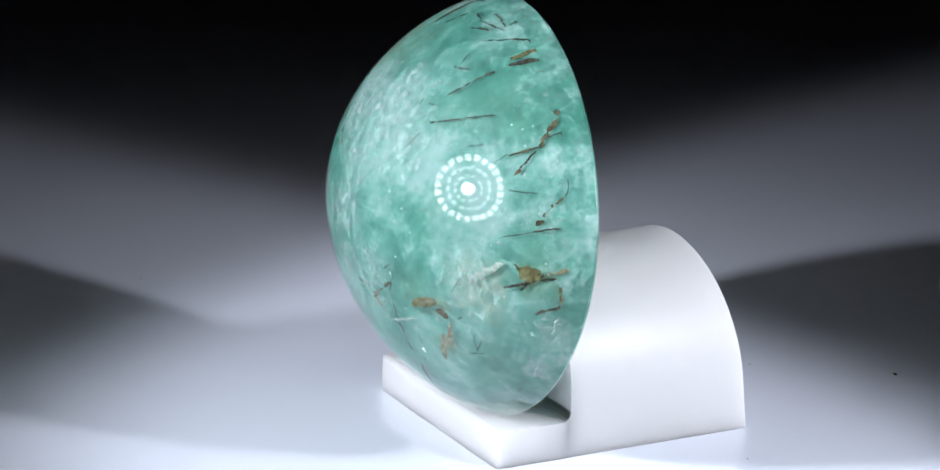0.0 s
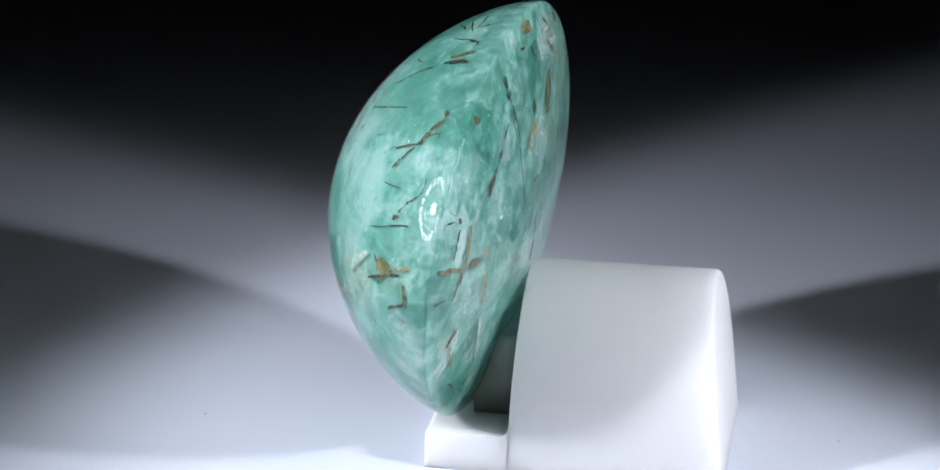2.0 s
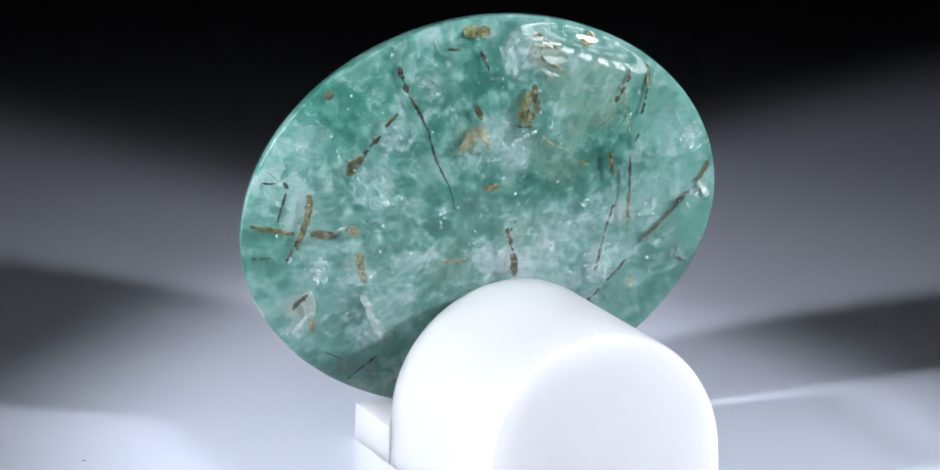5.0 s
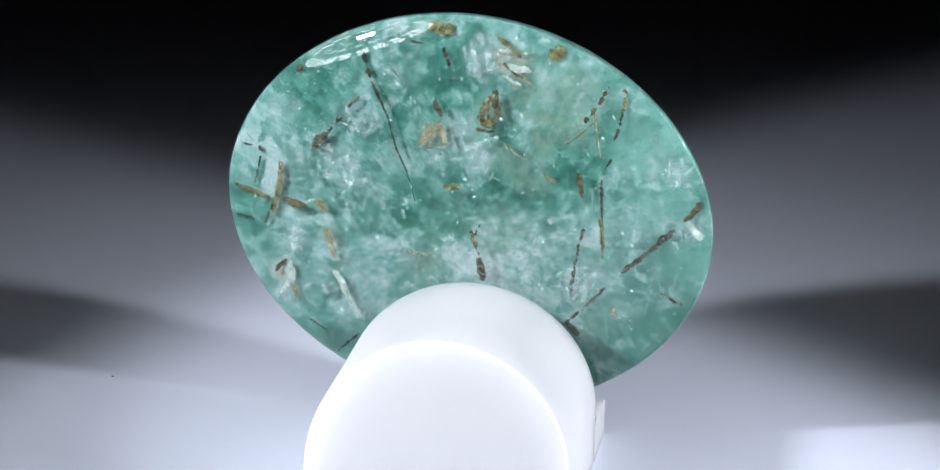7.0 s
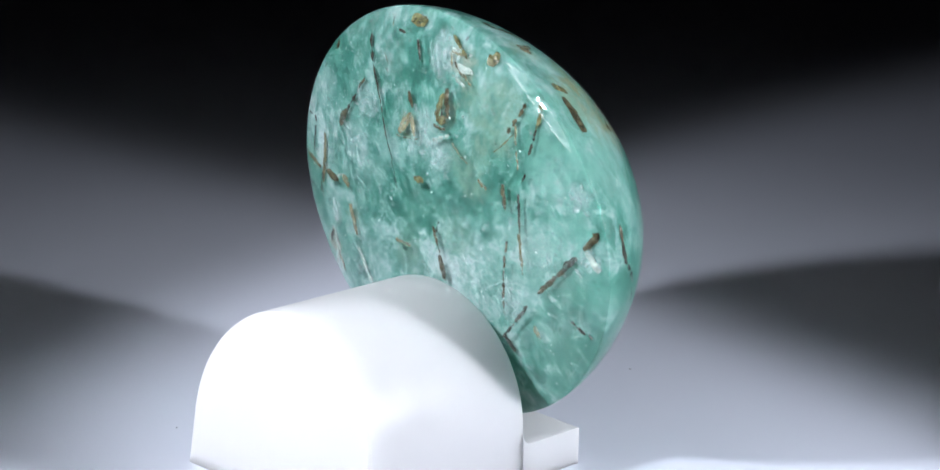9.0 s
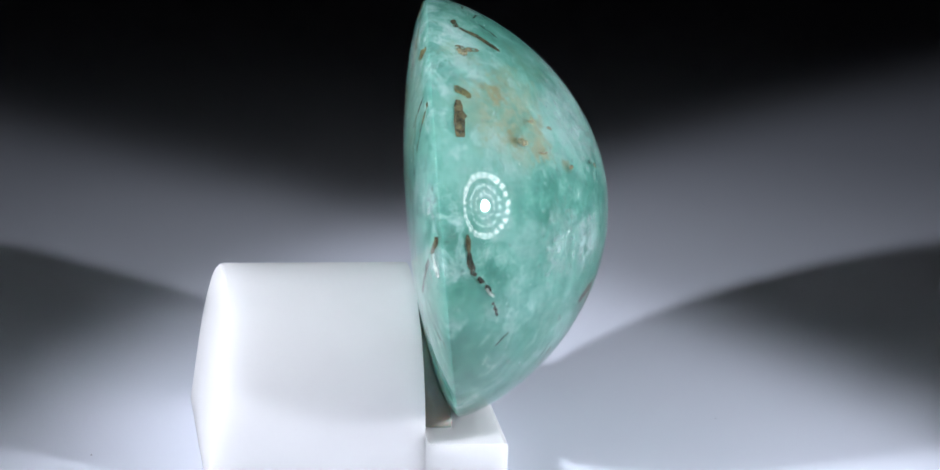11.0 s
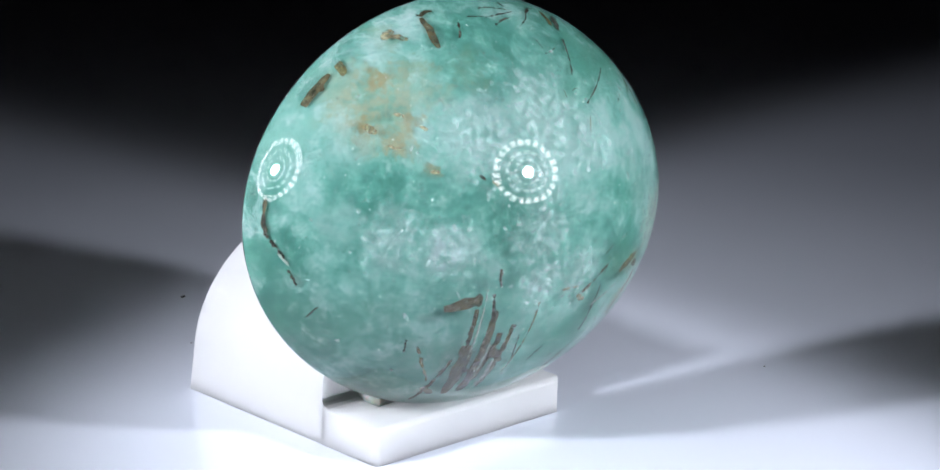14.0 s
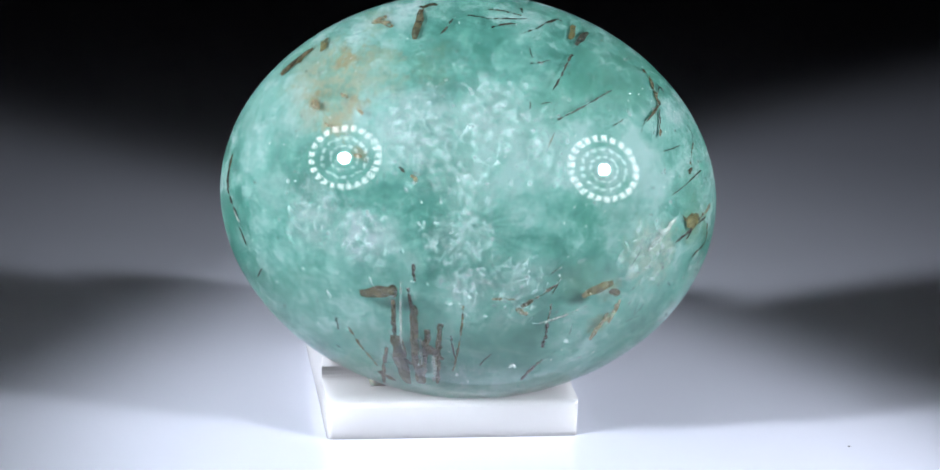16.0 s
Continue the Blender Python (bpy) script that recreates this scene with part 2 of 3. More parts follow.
def milky_core():
    """The clouded crystal inside: granular mint green in the dome, darker with white clots at the base."""
    k = Nodes("milky_green_crystal")
    big, mid, fine = k.noise(0.22, 4), k.noise(1.1, 9, rough=0.66), k.noise(4.5, 8, rough=0.72)
    bent = k.n.new("ShaderNodeVectorMath")
    bent.operation = "MULTIPLY_ADD"
    sway = k.n.new("ShaderNodeTexNoise")
    sway.inputs["Scale"].default_value, sway.inputs["Detail"].default_value = 1.3, 5
    k.l.new(k.mm, sway.inputs["Vector"])
    k.l.new(sway.outputs[1], bent.inputs[0])
    bent.inputs[1].default_value = (0.9, 0.9, 0.9)
    k.l.new(k.mm, bent.inputs[2])
    grains = k.n.new("ShaderNodeTexVoronoi")
    grains.inputs["Scale"].default_value = 1.5
    k.l.new(bent.outputs[0], grains.inputs["Vector"])
    grain = k.n.new("ShaderNodeSeparateColor")
    k.l.new(grains.outputs["Color"], grain.inputs[0])
    seams = k.n.new("ShaderNodeTexVoronoi")
    seams.feature = "DISTANCE_TO_EDGE"
    seams.inputs["Scale"].default_value = 1.5
    k.l.new(bent.outputs[0], seams.inputs["Vector"])
    total = k.maths("ADD", k.maths("ADD", k.maths("MULTIPLY", big, 0.34), k.maths("MULTIPLY", mid, 0.38)), k.maths("ADD", k.maths("MULTIPLY", fine, 0.20), k.maths("MULTIPLY", grain.outputs[0], 0.08)))
    calm = k.maths("ADD", k.maths("ADD", k.maths("MULTIPLY", big, 0.50), k.maths("MULTIPLY", mid, 0.29)), k.maths("ADD", k.maths("MULTIPLY", fine, 0.16), k.maths("MULTIPLY", grain.outputs[0], 0.05)))
    c_front = k.ramp(calm, [(0.40, (0.043, 0.185, 0.146)), (0.465, (0.095, 0.290, 0.240)), (0.515, (0.178, 0.390, 0.338)), (0.575, (0.305, 0.485, 0.456))])
    c_rear = k.ramp(total, [(0.40, (0.018, 0.105, 0.080)), (0.455, (0.044, 0.190, 0.148)), (0.505, (0.112, 0.292, 0.245)), (0.55, (0.245, 0.410, 0.380)), (0.61, (0.46, 0.56, 0.56))])
    side = k.span(k.maths("ADD", k.axis(1), k.maths("MULTIPLY", k.maths("SUBTRACT", mid, 0.5), 4.0)), -3.4, 0.9)
    colour = k.mix(side, c_front, c_rear)
    edge = k.maths("ADD", k.maths("MULTIPLY", mid, 0.75), k.maths("MULTIPLY", fine, 0.25))

    broken = k.span(k.noise(2.1, 9, rough=0.72), 0.38, 0.60, 0.22, 1.0)

    def patch(colour, back, x, z, radius, ragged, tint, amount):
        spot = on_stone(back, x, z, CORE)
        near = k.blob(spot, radius, ragged * 2.2, edge)
        return k.mix(k.maths("MULTIPLY", k.maths("MULTIPLY", near, amount), broken), colour, tint)

    colour = patch(colour, False, -5.8, 4.8, 2.20, 3.2, (0.31, 0.32, 0.22), 0.95)
    colour = patch(colour, False, -3.9, 5.2, 1.20, 2.2, (0.30, 0.36, 0.27), 0.70)
    colour = patch(colour, False, -6.3, 4.0, 0.50, 1.4, (0.26, 0.185, 0.07), 1.00)
    colour = patch(colour, False, -5.2, 5.7, 0.50, 1.6, (0.28, 0.22, 0.1), 0.90)
    colour = patch(colour, False, -5.5, 3.2, 0.40, 1.4, (0.3, 0.24, 0.12), 0.90)
    colour = patch(colour, False, -4.4, 4.1, 0.50, 1.6, (0.28, 0.24, 0.13), 0.70)
    colour = patch(colour, False, -5.2, 3.4, 0.90, 2.2, (0.33, 0.31, 0.2), 0.70)
    colour = patch(colour, False, -4.4, 2.4, 0.30, 1.0, (0.25, 0.19, 0.08), 0.70)
    colour = patch(colour, False, -3.7, 5.9, 0.70, 1.8, (0.22, 0.27, 0.17), 0.60)
    colour = patch(colour, False, -2.1, 3.6, 1.70, 1.6, (0.34, 0.47, 0.46), 0.80)
    colour = patch(colour, False, 0.6, 4.1, 1.70, 1.8, (0.32, 0.47, 0.45), 0.80)
    colour = patch(colour, False, 2.6, 3.0, 1.10, 1.6, (0.3, 0.47, 0.44), 0.70)
    colour = patch(colour, False, -0.6, 1.6, 1.20, 2.0, (0.3, 0.46, 0.43), 0.60)
    colour = patch(colour, False, -4.0, -0.7, 1.05, 0.8, (0.48, 0.58, 0.6), 0.90)
    colour = patch(colour, False, -6.1, -0.2, 1.20, 2.2, (0.34, 0.46, 0.45), 0.70)
    colour = patch(colour, False, -7.6, 0.4, 1.00, 2.0, (0.28, 0.42, 0.4), 0.60)
    colour = patch(colour, False, -0.2, -0.5, 1.20, 2.2, (0.34, 0.5, 0.48), 0.70)
    colour = patch(colour, False, 2.2, -2.1, 1.10, 2.2, (0.32, 0.48, 0.45), 0.60)
    colour = patch(colour, False, -0.1, -2.4, 0.90, 2.0, (0.38, 0.5, 0.5), 0.70)
    colour = patch(colour, False, -7.1, 3.2, 1.00, 2.0, (0.26, 0.41, 0.38), 0.60)
    colour = patch(colour, False, -8.0, -3.6, 1.50, 2.0, (0.045, 0.21, 0.155), 0.65)
    colour = patch(colour, False, -4.0, -5.4, 1.60, 2.0, (0.06, 0.23, 0.17), 0.65)
    colour = patch(colour, False, 5.3, 0.8, 1.60, 2.0, (0.055, 0.25, 0.18), 0.60)
    colour = patch(colour, False, 3.4, 4.8, 1.40, 2.0, (0.08, 0.27, 0.2), 0.60)
    colour = patch(colour, False, 1.4, -4.5, 1.30, 1.8, (0.06, 0.22, 0.165), 0.65)
    colour = patch(colour, False, -1.8, 5.8, 0.90, 2.0, (0.12, 0.21, 0.13), 0.55)
    colour = patch(colour, False, -9.1, -2.0, 1.20, 1.4, (0.035, 0.2, 0.15), 0.60)
    colour = patch(colour, False, 7.2, -1.2, 1.20, 2.2, (0.36, 0.45, 0.38), 0.70)
    colour = patch(colour, False, 6.5, -5.9, 0.80, 1.8, (0.3, 0.42, 0.38), 0.60)
    colour = patch(colour, False, 5.5, -4.0, 0.60, 1.2, (0.26, 0.22, 0.11), 0.70)
    colour = patch(colour, False, 5.7, -2.5, 0.50, 1.2, (0.18, 0.19, 0.08), 0.70)
    colour = patch(colour, False, 7.1, -4.3, 0.55, 1.2, (0.04, 0.09, 0.08), 0.70)
    colour = patch(colour, False, -7.5, -5.3, 0.70, 1.8, (0.06, 0.13, 0.11), 0.60)
    colour = patch(colour, False, -1.6, -5.9, 1.20, 1.8, (0.07, 0.085, 0.062), 0.75)
    colour = patch(colour, False, 4.3, -2.1, 0.80, 1.6, (0.1, 0.24, 0.15), 0.50)
    colour = patch(colour, False, 7.4, -1.1, 1.50, 2.4, (0.34, 0.42, 0.34), 0.70)
    colour = patch(colour, False, 9.1, 0.0, 1.00, 2.2, (0.2, 0.3, 0.18), 0.65)
    colour = patch(colour, False, 9.0, 1.4, 1.40, 2.2, (0.05, 0.24, 0.17), 0.55)
    colour = patch(colour, False, 5.5, 5.5, 1.60, 2.4, (0.09, 0.27, 0.2), 0.55)
    colour = patch(colour, False, 6.7, -4.2, 1.60, 2.2, (0.06, 0.22, 0.16), 0.60)
    colour = patch(colour, False, 9.6, -2.2, 0.70, 1.5, (0.34, 0.45, 0.43), 0.60)
    colour = patch(colour, False, 8.7, -4.2, 0.50, 1.2, (0.4, 0.5, 0.5), 0.60)
    colour = patch(colour, False, -8.1, -4.1, 1.70, 2.0, (0.05, 0.21, 0.155), 0.65)
    colour = patch(colour, False, -6.1, -3.5, 1.50, 2.0, (0.06, 0.23, 0.17), 0.60)
    colour = patch(colour, False, -6.7, 5.7, 1.00, 2.0, (0.2, 0.37, 0.31), 0.60)
    colour = patch(colour, False, -8.8, 2.9, 1.00, 2.0, (0.28, 0.42, 0.39), 0.60)
    colour = patch(colour, False, -4.2, 7.1, 0.80, 1.5, (0.28, 0.34, 0.25), 0.60)
    colour = patch(colour, True, -7.9, 3.5, 1.90, 2.2, (0.19, 0.40, 0.345), 0.95)
    colour = patch(colour, True, -8.0, 1.2, 1.50, 2.2, (0.17, 0.39, 0.33), 0.90)
    colour = patch(colour, True, -9.3, -0.9, 1.20, 2.0, (0.11, 0.33, 0.26), 0.80)
    colour = patch(colour, True, -1.2, 6.8, 0.90, 1.4, (0.46, 0.54, 0.55), 0.80)
    colour = patch(colour, True, -2.3, 6.7, 0.80, 1.2, (0.46, 0.44, 0.36), 0.80)
    colour = patch(colour, True, -0.0, 3.5, 0.90, 1.8, (0.42, 0.52, 0.52), 0.75)
    colour = patch(colour, True, -1.0, 2.8, 0.70, 1.4, (0.4, 0.5, 0.5), 0.70)
    colour = patch(colour, True, 4.0, 4.0, 0.80, 2.0, (0.34, 0.46, 0.46), 0.70)
    colour = patch(colour, True, 7.5, 4.1, 0.70, 1.8, (0.3, 0.43, 0.42), 0.60)
    colour = patch(colour, True, 5.1, 2.2, 0.70, 1.8, (0.32, 0.45, 0.44), 0.60)
    colour = patch(colour, True, -4.8, -2.4, 0.80, 1.6, (0.38, 0.5, 0.5), 0.70)
    colour = patch(colour, True, -9.2, 0.2, 0.55, 1.0, (0.45, 0.55, 0.56), 0.80)
    colour = patch(colour, True, -6.5, 0.1, 1.40, 2.2, (0.21, 0.39, 0.35), 0.70)
    colour = patch(colour, True, 4.5, -4.4, 0.50, 1.0, (0.42, 0.52, 0.52), 0.80)
    colour = patch(colour, True, 7.1, -1.5, 0.50, 1.4, (0.36, 0.45, 0.43), 0.60)
    colour = patch(colour, True, 2.8, 2.4, 0.80, 1.8, (0.3, 0.43, 0.42), 0.60)
    colour = patch(colour, True, -8.8, 2.6, 0.50, 1.4, (0.42, 0.52, 0.53), 0.70)
    colour = patch(colour, True, 7.8, -3.0, 0.55, 1.0, (0.45, 0.42, 0.33), 0.80)
    colour = patch(colour, True, -4.1, 5.1, 1.80, 2.4, (0.26, 0.36, 0.27), 0.65)
    colour = patch(colour, True, -2.9, 2.6, 1.20, 2.2, (0.28, 0.39, 0.31), 0.60)
    colour = patch(colour, True, 1.6, -1.6, 1.10, 2.2, (0.16, 0.28, 0.2), 0.60)
    colour = patch(colour, True, -1.7, -0.5, 1.20, 2.2, (0.17, 0.3, 0.22), 0.60)
    colour = patch(colour, True, -1.4, 4.7, 0.60, 1.0, (0.2, 0.17, 0.08), 0.60)
    colour = patch(colour, True, 1.0, 3.6, 0.60, 1.0, (0.24, 0.24, 0.13), 0.60)
    colour = patch(colour, True, 5.6, -1.2, 0.50, 1.4, (0.26, 0.3, 0.2), 0.60)
    colour = patch(colour, True, 2.2, 5.4, 1.40, 1.8, (0.02, 0.14, 0.1), 0.80)
    colour = patch(colour, True, 3.6, 0.6, 1.20, 2.0, (0.035, 0.17, 0.125), 0.70)
    colour = patch(colour, True, -8.5, -4.4, 2.00, 2.0, (0.025, 0.17, 0.12), 0.80)
    colour = patch(colour, True, -8.3, -1.2, 0.80, 1.6, (0.03, 0.19, 0.135), 0.70)
    colour = patch(colour, True, 5.1, 6.2, 1.10, 1.8, (0.025, 0.16, 0.115), 0.75)
    colour = patch(colour, True, 8.8, -0.9, 1.00, 1.6, (0.03, 0.17, 0.12), 0.70)
    colour = patch(colour, True, 5.5, -3.7, 0.60, 1.0, (0.01, 0.05, 0.035), 0.85)
    colour = patch(colour, True, 0.5, 0.1, 1.20, 2.0, (0.04, 0.18, 0.13), 0.60)
    colour = patch(colour, True, 6.7, 1.7, 0.90, 1.8, (0.03, 0.15, 0.11), 0.70)
    colour = patch(colour, True, -7.2, 4.7, 0.90, 1.6, (0.14, 0.3, 0.25), 0.60)
    seam = k.maths("MULTIPLY", k.span(seams.outputs[0], 0.01, 0.07, 1.0, 0.0), k.span(mid, 0.5, 0.62))
    colour = k.mix(k.maths("MULTIPLY", seam, 0.4), colour, (0.46, 0.58, 0.57))
    grit = k.span(k.noise(7.5, 3), 0.66, 0.74)
    colour = k.mix(k.maths("MULTIPLY", grit, 0.5), colour, (0.50, 0.60, 0.59))
    shade = k.span(k.noise(2.4, 8, rough=0.7), 0.56, 0.70)
    colour = k.mix(k.maths("MULTIPLY", shade, k.maths("ADD", k.maths("MULTIPLY", side, 0.35), 0.18)), colour, (0.02, 0.125, 0.09))
    k.set(Base_Color=colour, Roughness=0.5, Specular_IOR_Level=0.15)
    k.set(Subsurface_Weight=0.15, Subsurface_Scale=0.0003, Subsurface_Radius=(0.55, 1.0, 0.9))
    glow = k.n.new("ShaderNodeBsdfTranslucent")
    k.l.new(k.mix(0.45, colour, (0.42, 0.72, 0.62)), glow.inputs["Color"])
    both = k.n.new("ShaderNodeMixShader")
    both.inputs[0].default_value = 0.42
    k.l.new(k.bsdf.outputs[0], both.inputs[1])
    k.l.new(glow.outputs[0], both.inputs[2])
    k.l.new(both.outputs[0], k.n["Material Output"].inputs["Surface"])
    return k.m


def wisps(name, low, high, scale, inset, cover, grow):
    """Milky crystal clouds: crisp ragged clots round the white places of the stone, thin and broken elsewhere."""
    k = Nodes(name)
    v, ragged, speck = k.noise(scale, 9, rough=0.68), k.noise(1.4, 9, rough=0.68), k.noise(scale * 4, 5, rough=0.65)
    rear = k.span(k.axis(1), -2.0, 0.4, 0.4, 1.0)
    total = k.maths("MULTIPLY", k.span(k.noise(0.35, 4), 0.44, 0.64, 0.04, 0.6), rear)
    for back, x, z, radius in CLOUDS:
        total = k.maths("MAXIMUM", total, k.blob(on_stone(back, x, z, inset), radius * grow, 6.0 * radius, ragged))
    clots = k.span(v, 0.45, 0.66)
    dots = k.maths("MULTIPLY", k.span(speck, 0.60, 0.68), 0.7)
    amount = k.maths("MULTIPLY", k.maths("MULTIPLY", k.maths("MAXIMUM", clots, dots), total), cover)
    k.set(Base_Color=k.mix(k.span(speck, 0.35, 0.65), low, high), Roughness=0.3, Alpha=amount, Specular_IOR_Level=0.25)
    return k.m


def thread(points, widths, flat):
    """A flattened rod through the points, with its own width at each (mm)."""
    bm = bmesh.new()
    rings = []
    for i, p in enumerate(points):
        along = (points[min(i + 1, len(points) - 1)] - points[max(i - 1, 0)]).normalized()
        out = Vector((p.x / A ** 2, p.y / (H_FRONT if p.y < 0 else H_BACK) ** 2, p.z / B ** 2)).normalized()
        across = along.cross(out).normalized()
        w = widths[i]
        rings.append([bm.verts.new((p + o) * MM) for o in (across * w, out * w * flat, -across * w, -out * w * flat)])
    for a, b in zip(rings, rings[1:]):
        for j in range(4):
            bm.faces.new((a[j], a[(j + 1) % 4], b[(j + 1) % 4], b[j]))
    bm.faces.new(rings[0][::-1])
    bm.faces.new(rings[-1])
    bmesh.ops.recalc_face_normals(bm, faces=bm.faces[:])
    return bm


dice = random.Random(5)


def needle(back, x0, z0, x1, z1, width, mat):
    """A mica needle or blade that lies just under the polish, from one place to another."""
    length = math.hypot(x1 - x0, z1 - z0)
    wide = width > 0.28 * length
    count = max(5, min(30, int(length / max(0.075, 0.45 * width))))
    depth = dice.uniform(0.3, 0.52)
    bend = dice.uniform(-0.04, 0.04) * length
    nx, nz = -(z1 - z0) / max(length, 0.01), (x1 - x0) / max(length, 0.01)
    points, widths, broken = [], [], 0
    for i in range(count + 1):
        u = i / count
        off = bend * math.sin(math.pi * u) + dice.uniform(-0.16, 0.16) * min(width, 0.3)
        points.append(on_stone(back, x0 + (x1 - x0) * u + nx * off, z0 + (z1 - z0) * u + nz * off, depth + dice.uniform(-0.03, 0.03)))
        taper = 0.55 + 0.45 * math.sin(math.pi * u) if wide else 0.45 + 0.55 * math.sin(math.pi * min(1, 0.15 + 0.85 * u)) ** 0.5
        w = 0.5 * width * taper * (dice.uniform(0.86, 1.08) if width > 0.26 else dice.uniform(0.62, 1.15))
        if broken == 0 and width < 0.26 and not wide and dice.random() < 0.16:
            broken = dice.choice((1, 1, 2))
        if broken:
            broken -= 1
            w *= 0.15
        widths.append(max(w, 0.008))
    return part("plate" if wide else "needle", thread(points, widths, 0.05 if wide else 0.25), mat, stone)


def glints():
    """Many tiny slivers in the clear layer; their near-white colour doubles as sparkle."""
    bm = bmesh.new()
    roll = random.Random(11)
    for i in range(2600):
        back = roll.random() < 0.55
        a, r = roll.uniform(0, 2 * math.pi), math.sqrt(roll.random()) * 0.95
        p = on_stone(back, A * r * math.cos(a), B * r * math.sin(a), roll.uniform(0.12, 0.6))
        size = 0.012 + 0.055 * roll.random() ** 5
        turn = Euler((roll.uniform(0, 6), roll.uniform(0, 6), roll.uniform(0, 6))).to_matrix()
        thin = roll.uniform(0.25, 1.0)
        vs = [bm.verts.new((p + turn @ Vector(o) * size) * MM) for o in ((1.5, 0, 0), (-0.6, 0.9 * thin, 0), (-0.9, -0.7 * thin, 0), (0, 0, 0.25))]
        for f in ((0, 1, 2), (0, 3, 1), (1, 3, 2), (2, 3, 0)):
            bm.faces.new([vs[q] for q in f])
    return bm


def fractures():
    """Small ragged sheets of healed fracture, crowded in the clouded places."""
    bm = bmesh.new()
    roll = random.Random(23)
    for i in range(1500):
        if roll.random() < 0.6:
            back, x, z, radius = roll.choice(CLOUDS)
            x, z = x + roll.gauss(0, 0.75 * radius), z + roll.gauss(0, 0.75 * radius)
        else:
            back = roll.random() < 0.5
            a, r = roll.uniform(0, 2 * math.pi), math.sqrt(roll.random()) * 0.96
            x, z = A * r * math.cos(a), B * r * math.sin(a)
        p = on_stone(back, x, z, roll.uniform(0.3, 0.85))
        size = 0.04 + 0.20 * roll.random() ** 3
        turn = Euler((roll.gauss(0, 0.5), roll.uniform(0, 6.28), roll.gauss(0, 0.5))).to_matrix()
        count = roll.randint(6, 9)
        stretch = roll.uniform(0.25, 0.9)
        ring = []
        for j in range(count):
            b, d = 2 * math.pi * j / count, size * roll.uniform(0.4, 1.25)
            ring.append(bm.verts.new((p + turn @ Vector((d * math.cos(b), roll.uniform(-0.02, 0.02), stretch * d * math.sin(b)))) * MM))
        mid = bm.verts.new((p + turn @ Vector((0, roll.uniform(-0.03, 0.03), 0))) * MM)
        for j in range(count):
            bm.faces.new((mid, ring[j], ring[(j + 1) % count]))
    return bm


def fracture_film():
    k = Nodes("fracture_film")
    v = k.noise(5.0, 6, rough=0.7)
    k.set(Base_Color=k.mix(v, (0.34, 0.48, 0.46), (0.60, 0.69, 0.68)), Roughness=0.25, Alpha=k.span(v, 0.40, 0.66, 0.06, 0.55))
    return k.m


stone = tagged(new("gemstone"), "polished oval mint green cabochon with brown needle inclusions", "gemstone")
stone.empty_display_size = 0.005
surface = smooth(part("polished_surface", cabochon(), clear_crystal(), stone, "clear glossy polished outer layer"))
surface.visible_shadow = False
CLOUDS = ((False, -2.1, 3.6, 1.70), (False, 0.6, 4.1, 1.70), (False, 2.6, 3.0, 1.10), (False, -0.6, 1.6, 1.20), (False, -4.0, -0.7, 1.05), (False, -6.1, -0.2, 1.20), (False, -0.2, -0.5, 1.20), (False, 2.2, -2.1, 1.10), (False, -0.1, -2.4, 0.90), (False, 7.2, -1.2, 1.20), (False, 9.6, -2.2, 0.70), (False, 8.7, -4.2, 0.50), (True, -1.2, 6.8, 0.90), (True, -0.0, 3.5, 0.90), (True, -1.0, 2.8, 0.70), (True, 4.0, 4.0, 0.80), (True, 5.1, 2.2, 0.70), (True, -4.8, -2.4, 0.80), (True, -9.2, 0.2, 0.55), (True, 4.5, -4.4, 0.50), (True, 7.1, -1.5, 0.50), (True, -8.8, 2.6, 0.50))
smooth(part("veil_layer", cabochon(0.26), wisps("near_veil", (0.32, 0.45, 0.44), (0.52, 0.62, 0.62), 4.2, 0.26, 0.28, 0.8), stone, "thin milky white veils"))
smooth(part("veil_layer", cabochon(0.62), wisps("deep_veil", (0.28, 0.43, 0.41), (0.46, 0.58, 0.575), 2.6, 0.62, 0.42, 1.1), stone, "thin milky white veils"))
smooth(part("core", cabochon(CORE, wobble=0.10), milky_core(), stone, "cloudy mint green crystal with white and amber patches"))
tagged(part("glint", glints(), plain("sparkle_white", (0.85, 0.93, 0.92), 0.15), stone, "tiny near-white flakes, the white doubling as sparkle"), kind="stuff")
tagged(part("fracture", fractures(), fracture_film(), stone, "small milky healed fractures"), kind="stuff")

needle(False, -7.08, 5.27, -6.79, 6.04, 0.35, BROWN)
needle(False, -6.27, 5.83, -6.10, 6.44, 0.35, OLIVE)
needle(False, -4.31, 7.12, -3.73, 7.39, 0.50, AMBER)
needle(False, -4.13, 7.24, -3.45, 7.03, 0.30, AMBER)
needle(False, -2.58, 6.71, -2.31, 7.74, 0.36, BROWN)
needle(False, -2.44, 7.82, -1.73, 7.98, 0.28, BROWN)
needle(False, -1.10, 7.54, -1.53, 7.00, 0.12, DARK)
needle(False, -0.51, 7.68, 0.20, 7.66, 0.10, DARK)
needle(False, 0.21, 7.62, 1.88, 7.68, 0.10, DARK)
needle(False, 0.31, 7.92, 1.64, 7.77, 0.12, BROWN)
needle(False, 0.46, 7.33, 1.41, 7.51, 0.12, DARK)
needle(False, 1.58, 8.23, 1.68, 7.87, 0.14, DARK)
needle(False, 1.66, 7.17, 2.61, 7.53, 0.08, DARK)
needle(False, 2.61, 7.53, 3.34, 7.76, 0.14, DARK)
needle(False, 3.59, 6.99, 3.79, 7.65, 0.28, OLIVE)
needle(False, 4.39, 7.27, 3.88, 6.78, 0.28, DARK)
